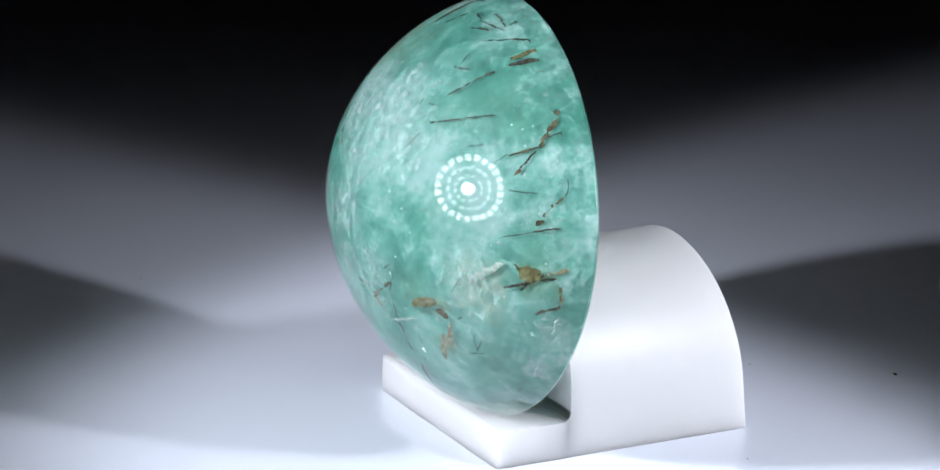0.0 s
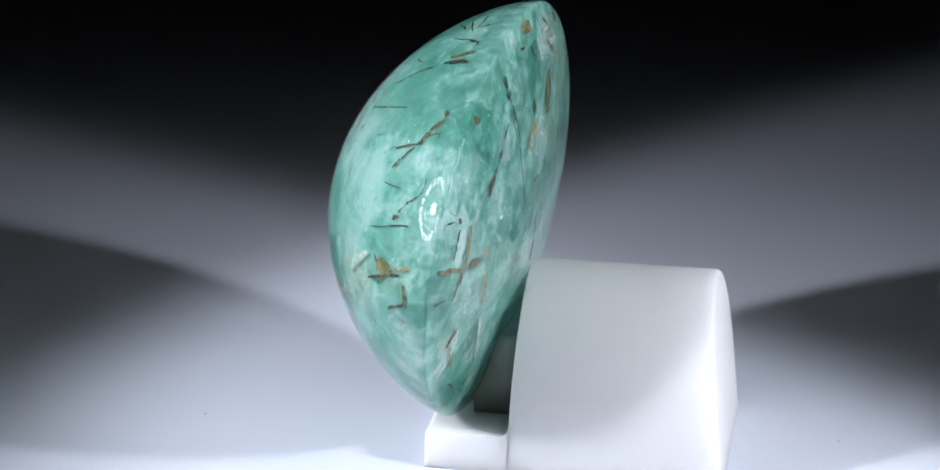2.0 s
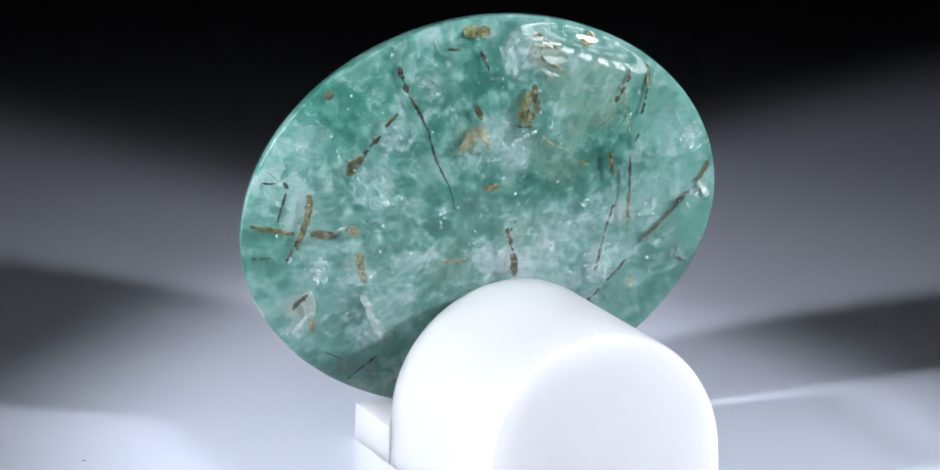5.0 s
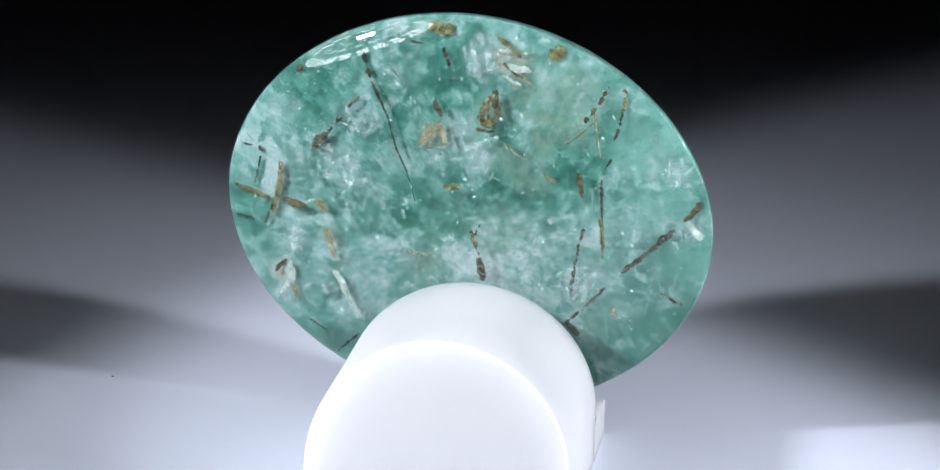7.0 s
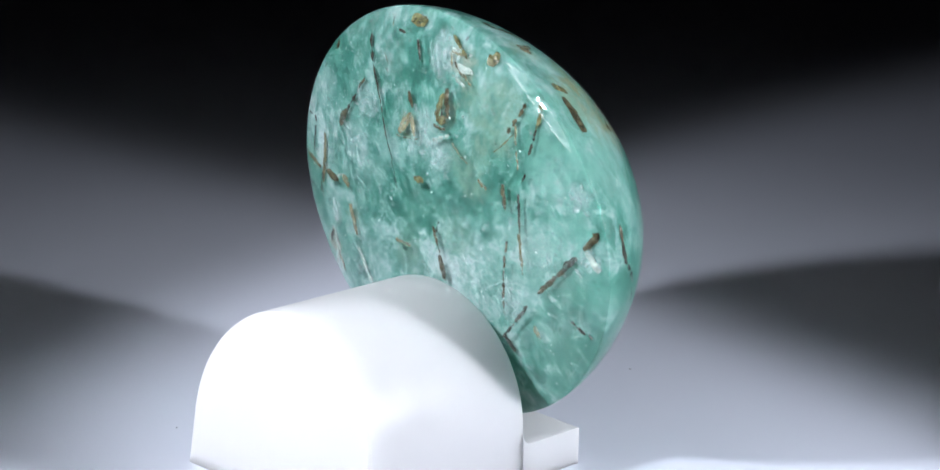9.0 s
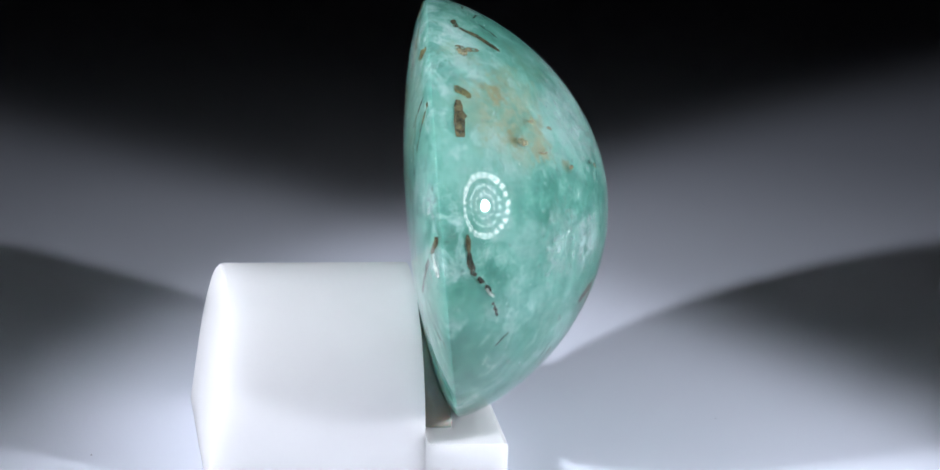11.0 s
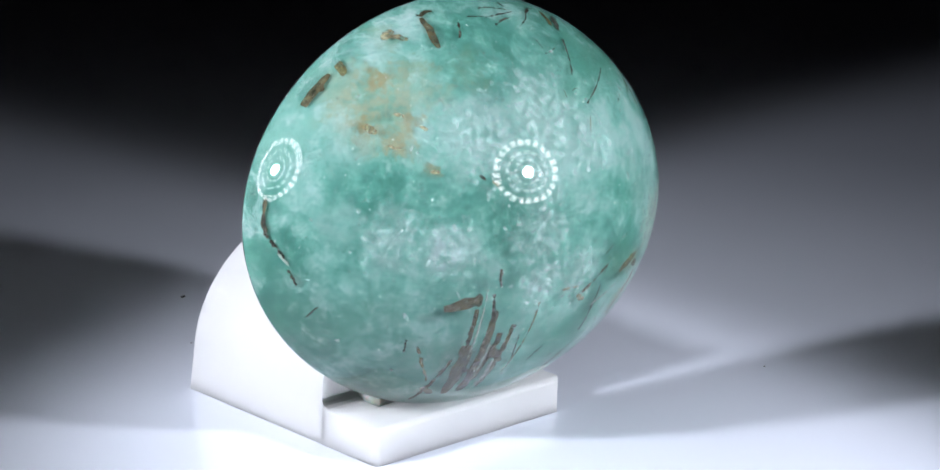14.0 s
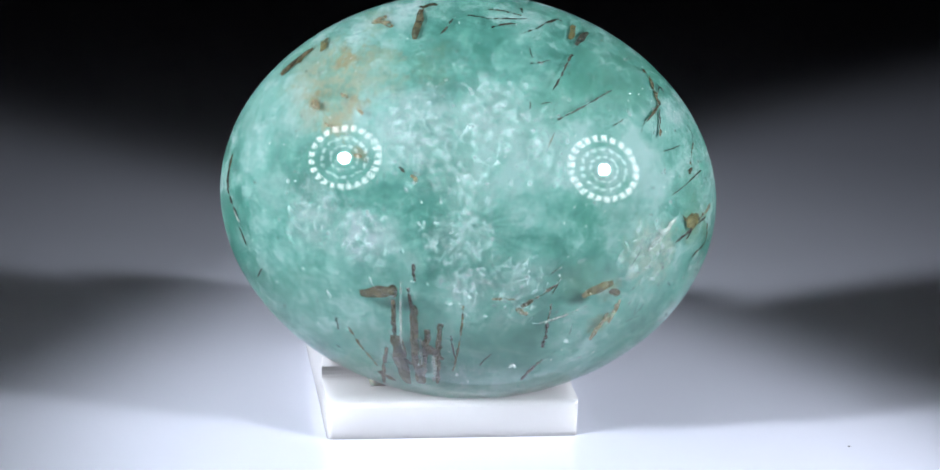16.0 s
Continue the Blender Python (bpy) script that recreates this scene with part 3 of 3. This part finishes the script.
needle(False, 3.72, 6.48, 3.42, 5.96, 0.15, DARK)
needle(False, 3.42, 5.96, 3.00, 5.22, 0.10, DARK)
needle(False, 3.21, 4.15, 5.33, 5.20, 0.08, DARK)
needle(False, -2.82, 2.10, -2.58, 1.90, 0.14, DARK)
needle(False, -2.34, 1.84, -2.05, 1.64, 0.20, AMBER)
needle(False, -6.44, 4.05, -6.12, 3.84, 0.35, AMBER)
needle(False, -5.31, 4.50, -5.01, 4.39, 0.20, AMBER)
needle(False, -4.59, 4.01, -4.34, 3.87, 0.20, AMBER)
needle(False, -5.88, 3.33, -5.39, 3.25, 0.15, AMBER)
needle(False, -4.60, 2.34, -4.27, 2.29, 0.18, AMBER)
needle(False, -4.05, -3.14, -2.77, -2.81, 0.55, BROWN)
needle(False, -2.85, -2.57, -2.64, -3.06, 0.36, BROWN)
needle(False, -2.75, -3.20, -2.53, -5.44, 0.22, BROWN)
needle(False, -2.51, -4.83, -1.99, -7.42, 0.60, BROWN)
needle(False, -2.19, -2.61, -1.80, -5.95, 0.16, DARK)
needle(False, -1.92, -3.36, -1.50, -7.31, 0.34, BROWN)
needle(False, -1.55, -4.99, -0.61, -5.79, 0.36, BROWN)
needle(False, -1.28, -4.38, -1.38, -7.29, 0.31, BROWN)
needle(False, -0.82, -4.06, -0.78, -7.19, 0.26, BROWN)
needle(False, -3.22, -6.94, -2.48, -7.34, 0.41, BROWN)
needle(False, -2.89, -5.50, -2.97, -7.78, 0.22, BROWN)
needle(False, 0.01, -3.18, -0.22, -6.40, 0.12, OLIVE)
needle(False, -2.01, -1.59, -1.92, -2.33, 0.15, DARK)
needle(False, -1.70, -5.31, -1.10, -5.54, 0.36, DARK)
needle(False, -2.32, -6.03, -1.79, -6.14, 0.34, DARK)
needle(False, -2.48, -2.39, -2.20, -6.69, 0.12, PALE)
needle(False, -1.61, -4.71, -1.43, -6.73, 0.14, PALE)
needle(False, -0.97, -5.68, -0.97, -7.22, 0.25, PALE)
needle(False, -0.39, -4.58, -0.14, -5.75, 0.10, DARK)
needle(False, -4.48, -4.76, -3.23, -6.57, 0.15, OLIVE)
needle(False, -4.98, -4.43, -4.85, -5.00, 0.15, DARK)
needle(False, 0.83, -6.00, 1.26, -5.36, 0.08, DARK)
needle(False, -4.96, -5.84, -4.76, -5.95, 0.12, DARK)
needle(False, 2.28, -3.14, 3.62, -2.18, 0.20, BROWN)
needle(False, 1.09, -2.86, 2.02, -2.83, 0.12, AMBER)
needle(False, 2.05, -3.23, 2.54, -3.49, 0.26, AMBER)
needle(False, 3.44, -2.96, 3.33, -3.90, 0.10, DARK)
needle(False, 3.33, -3.90, 3.26, -5.05, 0.20, DARK)
needle(False, 3.32, -5.68, 2.58, -6.84, 0.24, BROWN)
needle(False, 3.04, -3.90, 4.89, -3.14, 0.14, PALE)
needle(False, 6.83, 4.03, 7.38, 4.60, 0.13, BROWN)
needle(False, 7.38, 4.60, 6.78, 6.07, 0.20, BROWN)
needle(False, 6.83, 5.78, 6.79, 6.02, 0.25, BROWN)
needle(False, 7.39, 3.62, 7.36, 4.42, 0.11, DARK)
needle(False, 7.43, 3.46, 7.42, 3.70, 0.18, BROWN)
needle(False, 7.23, 4.79, 7.46, 5.38, 0.05, DARK)
needle(False, 8.69, 1.98, 8.87, 2.09, 0.23, BROWN)
needle(False, 8.78, 2.25, 8.90, 3.08, 0.16, BROWN)
needle(False, 8.88, 3.12, 8.76, 3.81, 0.05, DARK)
needle(False, 8.03, 1.19, 8.74, 1.61, 0.05, DARK)
needle(False, 8.74, 1.61, 9.31, 1.97, 0.09, DARK)
needle(False, 8.74, 0.01, 9.28, 0.08, 0.70, OLIVE)
needle(False, 9.29, 0.04, 10.04, 0.61, 0.22, AMBER)
needle(False, 8.81, -0.69, 9.35, 0.11, 0.10, DARK)
needle(False, 9.13, -1.54, 9.87, -0.90, 0.15, BROWN)
needle(False, 9.73, -0.23, 9.78, -0.93, 0.18, OLIVE)
needle(False, 4.66, -2.71, 5.87, -2.21, 0.45, OLIVE)
needle(False, 5.76, -2.50, 6.12, -2.74, 0.36, BROWN)
needle(False, 5.82, -3.57, 5.16, -4.81, 0.30, AMBER)
needle(False, 6.17, -2.96, 5.84, -4.06, 0.26, AMBER)
needle(False, 9.63, -1.71, 9.70, -1.76, 0.18, DARK)
needle(False, 7.16, -0.92, 8.25, 0.19, 0.30, PALE)
needle(False, 8.31, -0.75, 9.60, 0.08, 0.14, DARK)
needle(False, 8.77, 0.02, 8.57, 0.30, 0.12, OLIVE)
needle(False, -8.09, 4.87, -6.85, 6.04, 0.45, BROWN)
needle(False, -9.82, 1.41, -9.80, 0.73, 0.20, BROWN)
needle(False, -9.80, 0.73, -9.68, -0.21, 0.28, DARK)
needle(False, -9.65, -0.33, -9.23, -1.10, 0.20, DARK)
needle(False, -9.12, -1.47, -8.83, -2.12, 0.15, DARK)
needle(False, -8.29, -3.45, -8.09, -2.98, 0.08, DARK)
needle(False, -9.42, -0.83, -9.11, -1.35, 0.16, PALE)
needle(True, 3.93, 6.77, 3.45, 5.53, 0.24, DARK)
needle(True, 3.45, 5.53, 2.78, 4.15, 0.15, DARK)
needle(True, 2.78, 4.15, 2.00, 2.00, 0.11, DARK)
needle(True, 2.00, 2.00, 1.72, 0.89, 0.06, DARK)
needle(True, 6.07, 2.61, 5.44, 3.33, 0.42, BROWN)
needle(True, 5.44, 3.33, 4.70, 4.15, 0.20, DARK)
needle(True, 4.52, 4.51, 4.01, 5.00, 0.15, BROWN)
needle(True, 7.49, 1.87, 8.01, -0.40, 0.28, OLIVE)
needle(True, 7.98, -0.00, 8.41, -0.92, 0.15, DARK)
needle(True, 9.52, 0.50, 8.11, 0.24, 0.26, OLIVE)
needle(True, 7.50, 0.25, 6.42, 0.10, 0.38, BROWN)
needle(True, 8.45, 1.98, 8.78, 0.78, 0.12, DARK)
needle(True, 8.56, 2.39, 8.36, 2.19, 0.20, DARK)
needle(True, 9.32, 2.37, 8.82, 2.37, 0.10, DARK)
needle(True, 10.00, -0.82, 9.02, -0.77, 0.10, DARK)
needle(True, 9.98, 0.65, 9.52, 0.56, 0.15, BROWN)
needle(True, 6.06, 0.40, 5.55, 0.08, 0.45, AMBER)
needle(True, 5.59, -0.71, 5.27, -2.00, 0.35, AMBER)
needle(True, 7.59, -2.22, 7.35, -3.43, 0.55, PALE)
needle(True, 8.10, -3.06, 7.52, -2.40, 0.25, DARK)
needle(True, 7.43, -3.45, 7.18, -4.20, 0.32, AMBER)
needle(True, 5.31, -2.55, 4.43, -4.65, 0.35, PALE)
needle(True, 7.42, -3.30, 8.32, -4.55, 0.20, PALE)
needle(True, 6.74, 0.18, 5.92, 0.50, 0.12, PALE)
needle(True, 1.20, 7.91, 0.16, 7.87, 0.60, OLIVE)
needle(True, 0.58, 7.17, 0.25, 6.38, 0.18, DARK)
needle(True, 1.91, 7.34, 1.41, 7.29, 0.12, DARK)
needle(True, 6.78, 6.06, 6.62, 5.64, 0.40, BROWN)
needle(True, 0.85, 5.09, 0.60, 4.46, 0.25, BROWN)
needle(True, 1.47, 3.29, 0.60, 4.22, 0.42, AMBER)
needle(True, 0.60, 4.22, 0.35, 3.38, 0.30, AMBER)
needle(True, 1.72, 3.15, 0.23, 3.25, 0.10, AMBER)
needle(True, -1.62, 7.75, -2.62, 7.01, 0.18, OLIVE)
needle(True, -3.93, 6.94, -4.09, 7.47, 0.65, OLIVE)
needle(True, -1.66, 7.12, -2.38, 7.07, 0.15, AMBER)
needle(True, -1.92, 6.75, -2.66, 6.21, 0.15, BROWN)
needle(True, -2.41, 6.47, -3.02, 5.99, 0.12, AMBER)
needle(True, -1.67, 7.08, -1.81, 6.40, 0.12, AMBER)
needle(True, -1.61, 7.26, -2.86, 7.13, 0.18, PALE)
needle(True, -2.04, 6.64, -3.08, 6.50, 0.30, PALE)
needle(True, -1.89, 6.26, -2.67, 5.93, 0.20, PALE)
needle(True, -1.00, 4.46, -1.47, 5.44, 0.30, OLIVE)
needle(True, -1.59, 5.68, -1.73, 4.50, 0.30, BROWN)
needle(True, -0.88, 4.09, -1.61, 4.01, 0.18, BROWN)
needle(True, -1.00, 4.33, -1.63, 4.40, 0.40, OLIVE)
needle(True, -1.28, 5.31, -1.37, 4.12, 0.12, DARK)
needle(True, -0.76, 3.47, -1.78, 3.83, 0.20, PALE)
needle(True, -5.75, 5.27, -6.06, 5.97, 0.18, BROWN)
needle(True, -5.18, 4.55, -5.64, 5.16, 0.20, BROWN)
needle(True, -5.60, 4.92, -5.86, 3.14, 0.12, AMBER)
needle(True, -6.83, 6.05, -6.64, 4.94, 0.20, OLIVE)
needle(True, -6.64, 4.94, -6.36, 3.88, 0.16, DARK)
needle(True, -6.26, 3.15, -6.03, 2.73, 0.12, DARK)
needle(True, -4.97, 2.50, -5.13, 1.52, 0.26, BROWN)
needle(True, -5.87, 2.29, -5.91, 0.67, 0.14, DARK)
needle(True, -5.86, 0.67, -5.91, -0.99, 0.20, OLIVE)
needle(True, -5.19, 0.26, -4.80, -1.31, 0.16, BROWN)
needle(True, -4.80, -1.31, -4.56, -2.91, 0.16, BROWN)
needle(True, -9.91, 1.47, -9.05, 0.66, 0.30, BROWN)
needle(True, -8.71, 0.23, -8.01, -0.41, 0.30, DARK)
needle(True, -8.01, -0.41, -6.58, -1.62, 0.24, BROWN)
needle(True, -5.97, -2.30, -4.22, -4.03, 0.18, DARK)
needle(True, -8.20, -2.46, -8.76, -2.94, 0.18, DARK)
needle(True, -8.88, -2.94, -9.22, -3.28, 0.12, DARK)
needle(True, -9.16, 0.56, -9.73, -0.18, 0.30, PALE)
needle(True, -0.57, -0.18, -0.90, -1.32, 0.20, BROWN)
needle(True, -0.90, -1.32, -0.98, -2.32, 0.38, BROWN)
needle(True, -0.95, 0.11, -0.69, -0.43, 0.10, DARK)
needle(True, 0.50, 1.64, -0.17, 1.64, 0.30, OLIVE)
needle(True, 2.11, -1.35, 1.10, -1.38, 0.20, AMBER)
needle(True, -6.18, -3.10, -6.35, -3.64, 0.28, AMBER)
needle(True, -4.35, -3.88, -4.80, -4.55, 0.28, DARK)
needle(True, 5.81, -6.71, 4.50, -5.39, 0.12, DARK)
needle(True, 6.79, -5.07, 6.01, -5.51, 0.10, DARK)
needle(True, -1.97, 3.55, -2.94, 2.88, 0.10, AMBER)
needle(True, -3.54, 2.42, -4.02, 2.08, 0.20, AMBER)
needle(True, -4.49, 3.69, -5.53, 4.57, 0.07, OLIVE)
for i in range(26):                # fine hairs beside the larger needles
    back = i % 4 == 3
    x, z, lean, reach = dice.uniform(2.0, 9.0), dice.choice((dice.uniform(2.5, 7.5), dice.uniform(-6.0, -1.5))), dice.gauss(0.9, 0.4), dice.uniform(0.25, 0.9)
    needle(back, x, z, x + reach * math.cos(lean), z + reach * math.sin(lean), dice.uniform(0.03, 0.07), dice.choice((DARK, OLIVE, BROWN)))


# ---- putty and dust ----
def putty_lump():
    """Putty pressed into the wedge between the back of the stone and the block."""
    inverse = SEAT.inverted()

    def stone_back(x, z):
        y = 1.0
        for i in range(12):
            p = inverse @ (Vector((x, y, z)) * MM) / MM
            r = ((abs(p.x) / A) ** E_RIM + (abs(p.z) / B) ** E_RIM) ** (1 / E_RIM)
            y += profile(r, True, 0.0) + 0.06 - p.y
        return y

    bm = bmesh.new()
    across, up = 28, 14
    near, far = [], []
    for i in range(across + 1):
        x = MID_X - 3.2 + 5.8 * i / across
        low, high = LIP_H - 0.02, LIP_H + 3.5 + 0.5 * noise.noise(Vector((x * 0.9, 3, 0)))
        near.append([])
        far.append([])
        for j in range(up + 1):
            z = low + (high - low) * j / up
            wall = inner_face(z) - 0.02
            side = 0.25 * noise.noise(Vector((0.8 * z, 5 * i, 1))) if i in (0, across) else 0.0
            y = min(max(stone_back(x, max(z, 2.2)), 0.25) + 0.08 * noise.noise(Vector((x, z, 2)) * 1.4), wall - 0.03)
            near[-1].append(bm.verts.new(Vector((x + side, y, z)) * MM))
            far[-1].append(bm.verts.new(Vector((x + side, wall, z)) * MM))
    for i in range(across):
        for j in range(up):
            bm.faces.new((near[i][j], near[i + 1][j], near[i + 1][j + 1], near[i][j + 1]))
            bm.faces.new((far[i][j], far[i][j + 1], far[i + 1][j + 1], far[i + 1][j]))
        for j in (0, up):
            bm.faces.new((near[i][j], far[i][j], far[i + 1][j], near[i + 1][j]))
    for i in (0, across):
        for j in range(up):
            bm.faces.new((near[i][j], near[i][j + 1], far[i][j + 1], far[i][j]))
    bmesh.ops.recalc_face_normals(bm, faces=bm.faces[:])
    return bm


def putty_material():
    k = Nodes("grey_putty")
    v = k.noise(1.1, 6, 0.5)
    k.set(Base_Color=k.mix(v, (0.24, 0.25, 0.22), (0.40, 0.40, 0.36)), Roughness=0.75, Specular_IOR_Level=0.15, Subsurface_Weight=0.4, Subsurface_Scale=0.0008)
    return k.m


putty = tagged(smooth(part("mounting_putty", putty_lump(), putty_material())), "small lump of grey-green translucent putty behind the stone", "putty")


def dust_speck(x, y, size):
    bm = bmesh.new()
    bmesh.ops.create_icosphere(bm, subdivisions=2, radius=1.0)
    for v in bm.verts:
        v.co *= 1 + 0.35 * noise.noise(v.co * 1.8 + Vector((x, y, 0)))
        v.co = Vector((v.co.x * size, v.co.y * size * 0.5, (v.co.z + 0.8) * size * 0.35)) * MM
    ob = tagged(smooth(part("dust_speck", bm, DUST)), "tiny dark dust speck lying on the white platter", "dust", "dust on the platter")
    return ob, Matrix.Translation((x * MM, y * MM, 0))


SPECKS = [dust_speck(1.7, 20.6, 0.14), dust_speck(-2.0, 15.4, 0.05), dust_speck(-23.6, -4.5, 0.06), dust_speck(0.6, -10.8, 0.05), dust_speck(7.7, 9.0, 0.05), dust_speck(15.7, -2.7, 0.06)]


# ---- the two lamps beside the camera ----
def lens_cell(inner, outer, degrees):
    bm = bmesh.new()
    half = radians(degrees) / 2
    rows = []
    for z in (0.0, 0.0012):
        rows.append([bm.verts.new((r * MM * math.cos(a), r * MM * math.sin(a), z)) for r, a in ((inner, -half), (outer, -half), (outer, half), (inner, half))])
    bm.faces.new(rows[0])
    bm.faces.new(rows[1][::-1])
    for i in range(4):
        j = (i + 1) % 4
        bm.faces.new((rows[0][i], rows[1][i], rows[1][j], rows[0][j]))
    bmesh.ops.recalc_face_normals(bm, faces=bm.faces[:])
    return bm


def baffle_walls(rings):
    """Added baffles: black walls round every cell that lean towards the subject, so that each cell shines only there.
    """
    bm = bmesh.new()
    for count, inner, outer in rings:
        for i in range(count):
            mid, half = 2 * math.pi * i / count, radians(360 / count * 0.9) / 2
            corners = [(inner - 0.3, -half), (outer + 0.3, -half), (outer + 0.3, half), (inner - 0.3, half)]
            low = [bm.verts.new((r * MM * math.cos(mid + a), r * MM * math.sin(mid + a), 0.001)) for r, a in corners]
            top = [bm.verts.new((v.co.x * 0.87, v.co.y * 0.87, -0.011)) for v in low]
            for p in range(4):
                q = (p + 1) % 4
                bm.faces.new((low[p], low[q], top[q], top[p]))
    return bm


def spot_lamp(place):
    lamp = tagged(new("spot_lamp"), "black spot lamp with glowing faceted lens rings", "lamp", "lamps beside the camera")
    lamp.matrix_world = look(place, SUBJECT) @ pose(0, 0, 0.013)
    smooth(part("housing", lathe([(0, 4 * MM), (30 * MM, 4 * MM), (30.5 * MM, 0), (32.5 * MM, 0), (33 * MM, 3 * MM), (22 * MM, 30 * MM), (14 * MM, 44 * MM), (0, 46 * MM)], 64), BLACK, lamp))
    # tube added only to narrow the cone of the chip's light
    part("chip_baffle", lathe([(4.0 * MM, 1.5 * MM), (4.0 * MM, -11 * MM), (4.4 * MM, -11 * MM), (4.4 * MM, 1.5 * MM)], 32), BLACK, lamp, "added black tube round the chip that narrows its light")
    # walls added to keep the glowing cells from lighting the dark platter
    part("spill_baffle", baffle_walls(((24, 23.0, 28.6), (16, 15.5, 18.5), (12, 9.5, 11.5))), BLACK, lamp, "added black walls that stop light spilling from the lens cells")
    part("chip", lathe([(0, 0.5 * MM), (3.5 * MM, 0.5 * MM), (3.5 * MM, 2 * MM), (0, 2 * MM)], 12), CHIP, lamp)
    for count, inner, outer, mat in ((24, 23.0, 28.6, CELL), (16, 15.5, 18.5, CELL_DIM), (12, 9.5, 11.5, CELL_DIM)):
        first = None
        for i in range(count):
            if first is None:
                ob = first = part("lens_cell", lens_cell(inner, outer, 360 / count * 0.66), mat, lamp)
            else:
                ob = new("lens_cell", first.data)
                ob.parent = lamp
            ob.matrix_basis = Matrix.Rotation(2 * math.pi * i / count, 4, "Z")
    return lamp


spot_lamp(LAMP_LEFT)
spot_lamp(LAMP_RIGHT)


# ---- movement ----
def spin(t):
    return Matrix.Rotation(-2 * math.pi * (t - FACING) / PERIOD, 4, "Z")


def motions():
    times = [0.5 * i for i in range(33)]
    walk(turntable, [(t, spin(t)) for t in times])
    walk(stand, [(t, spin(t)) for t in times])
    walk(stone, [(t, spin(t) @ SEAT) for t in times])
    walk(putty, [(t, spin(t)) for t in times])
    for speck, place in SPECKS:
        walk(speck, [(t, spin(t) @ place) for t in times])


motions()
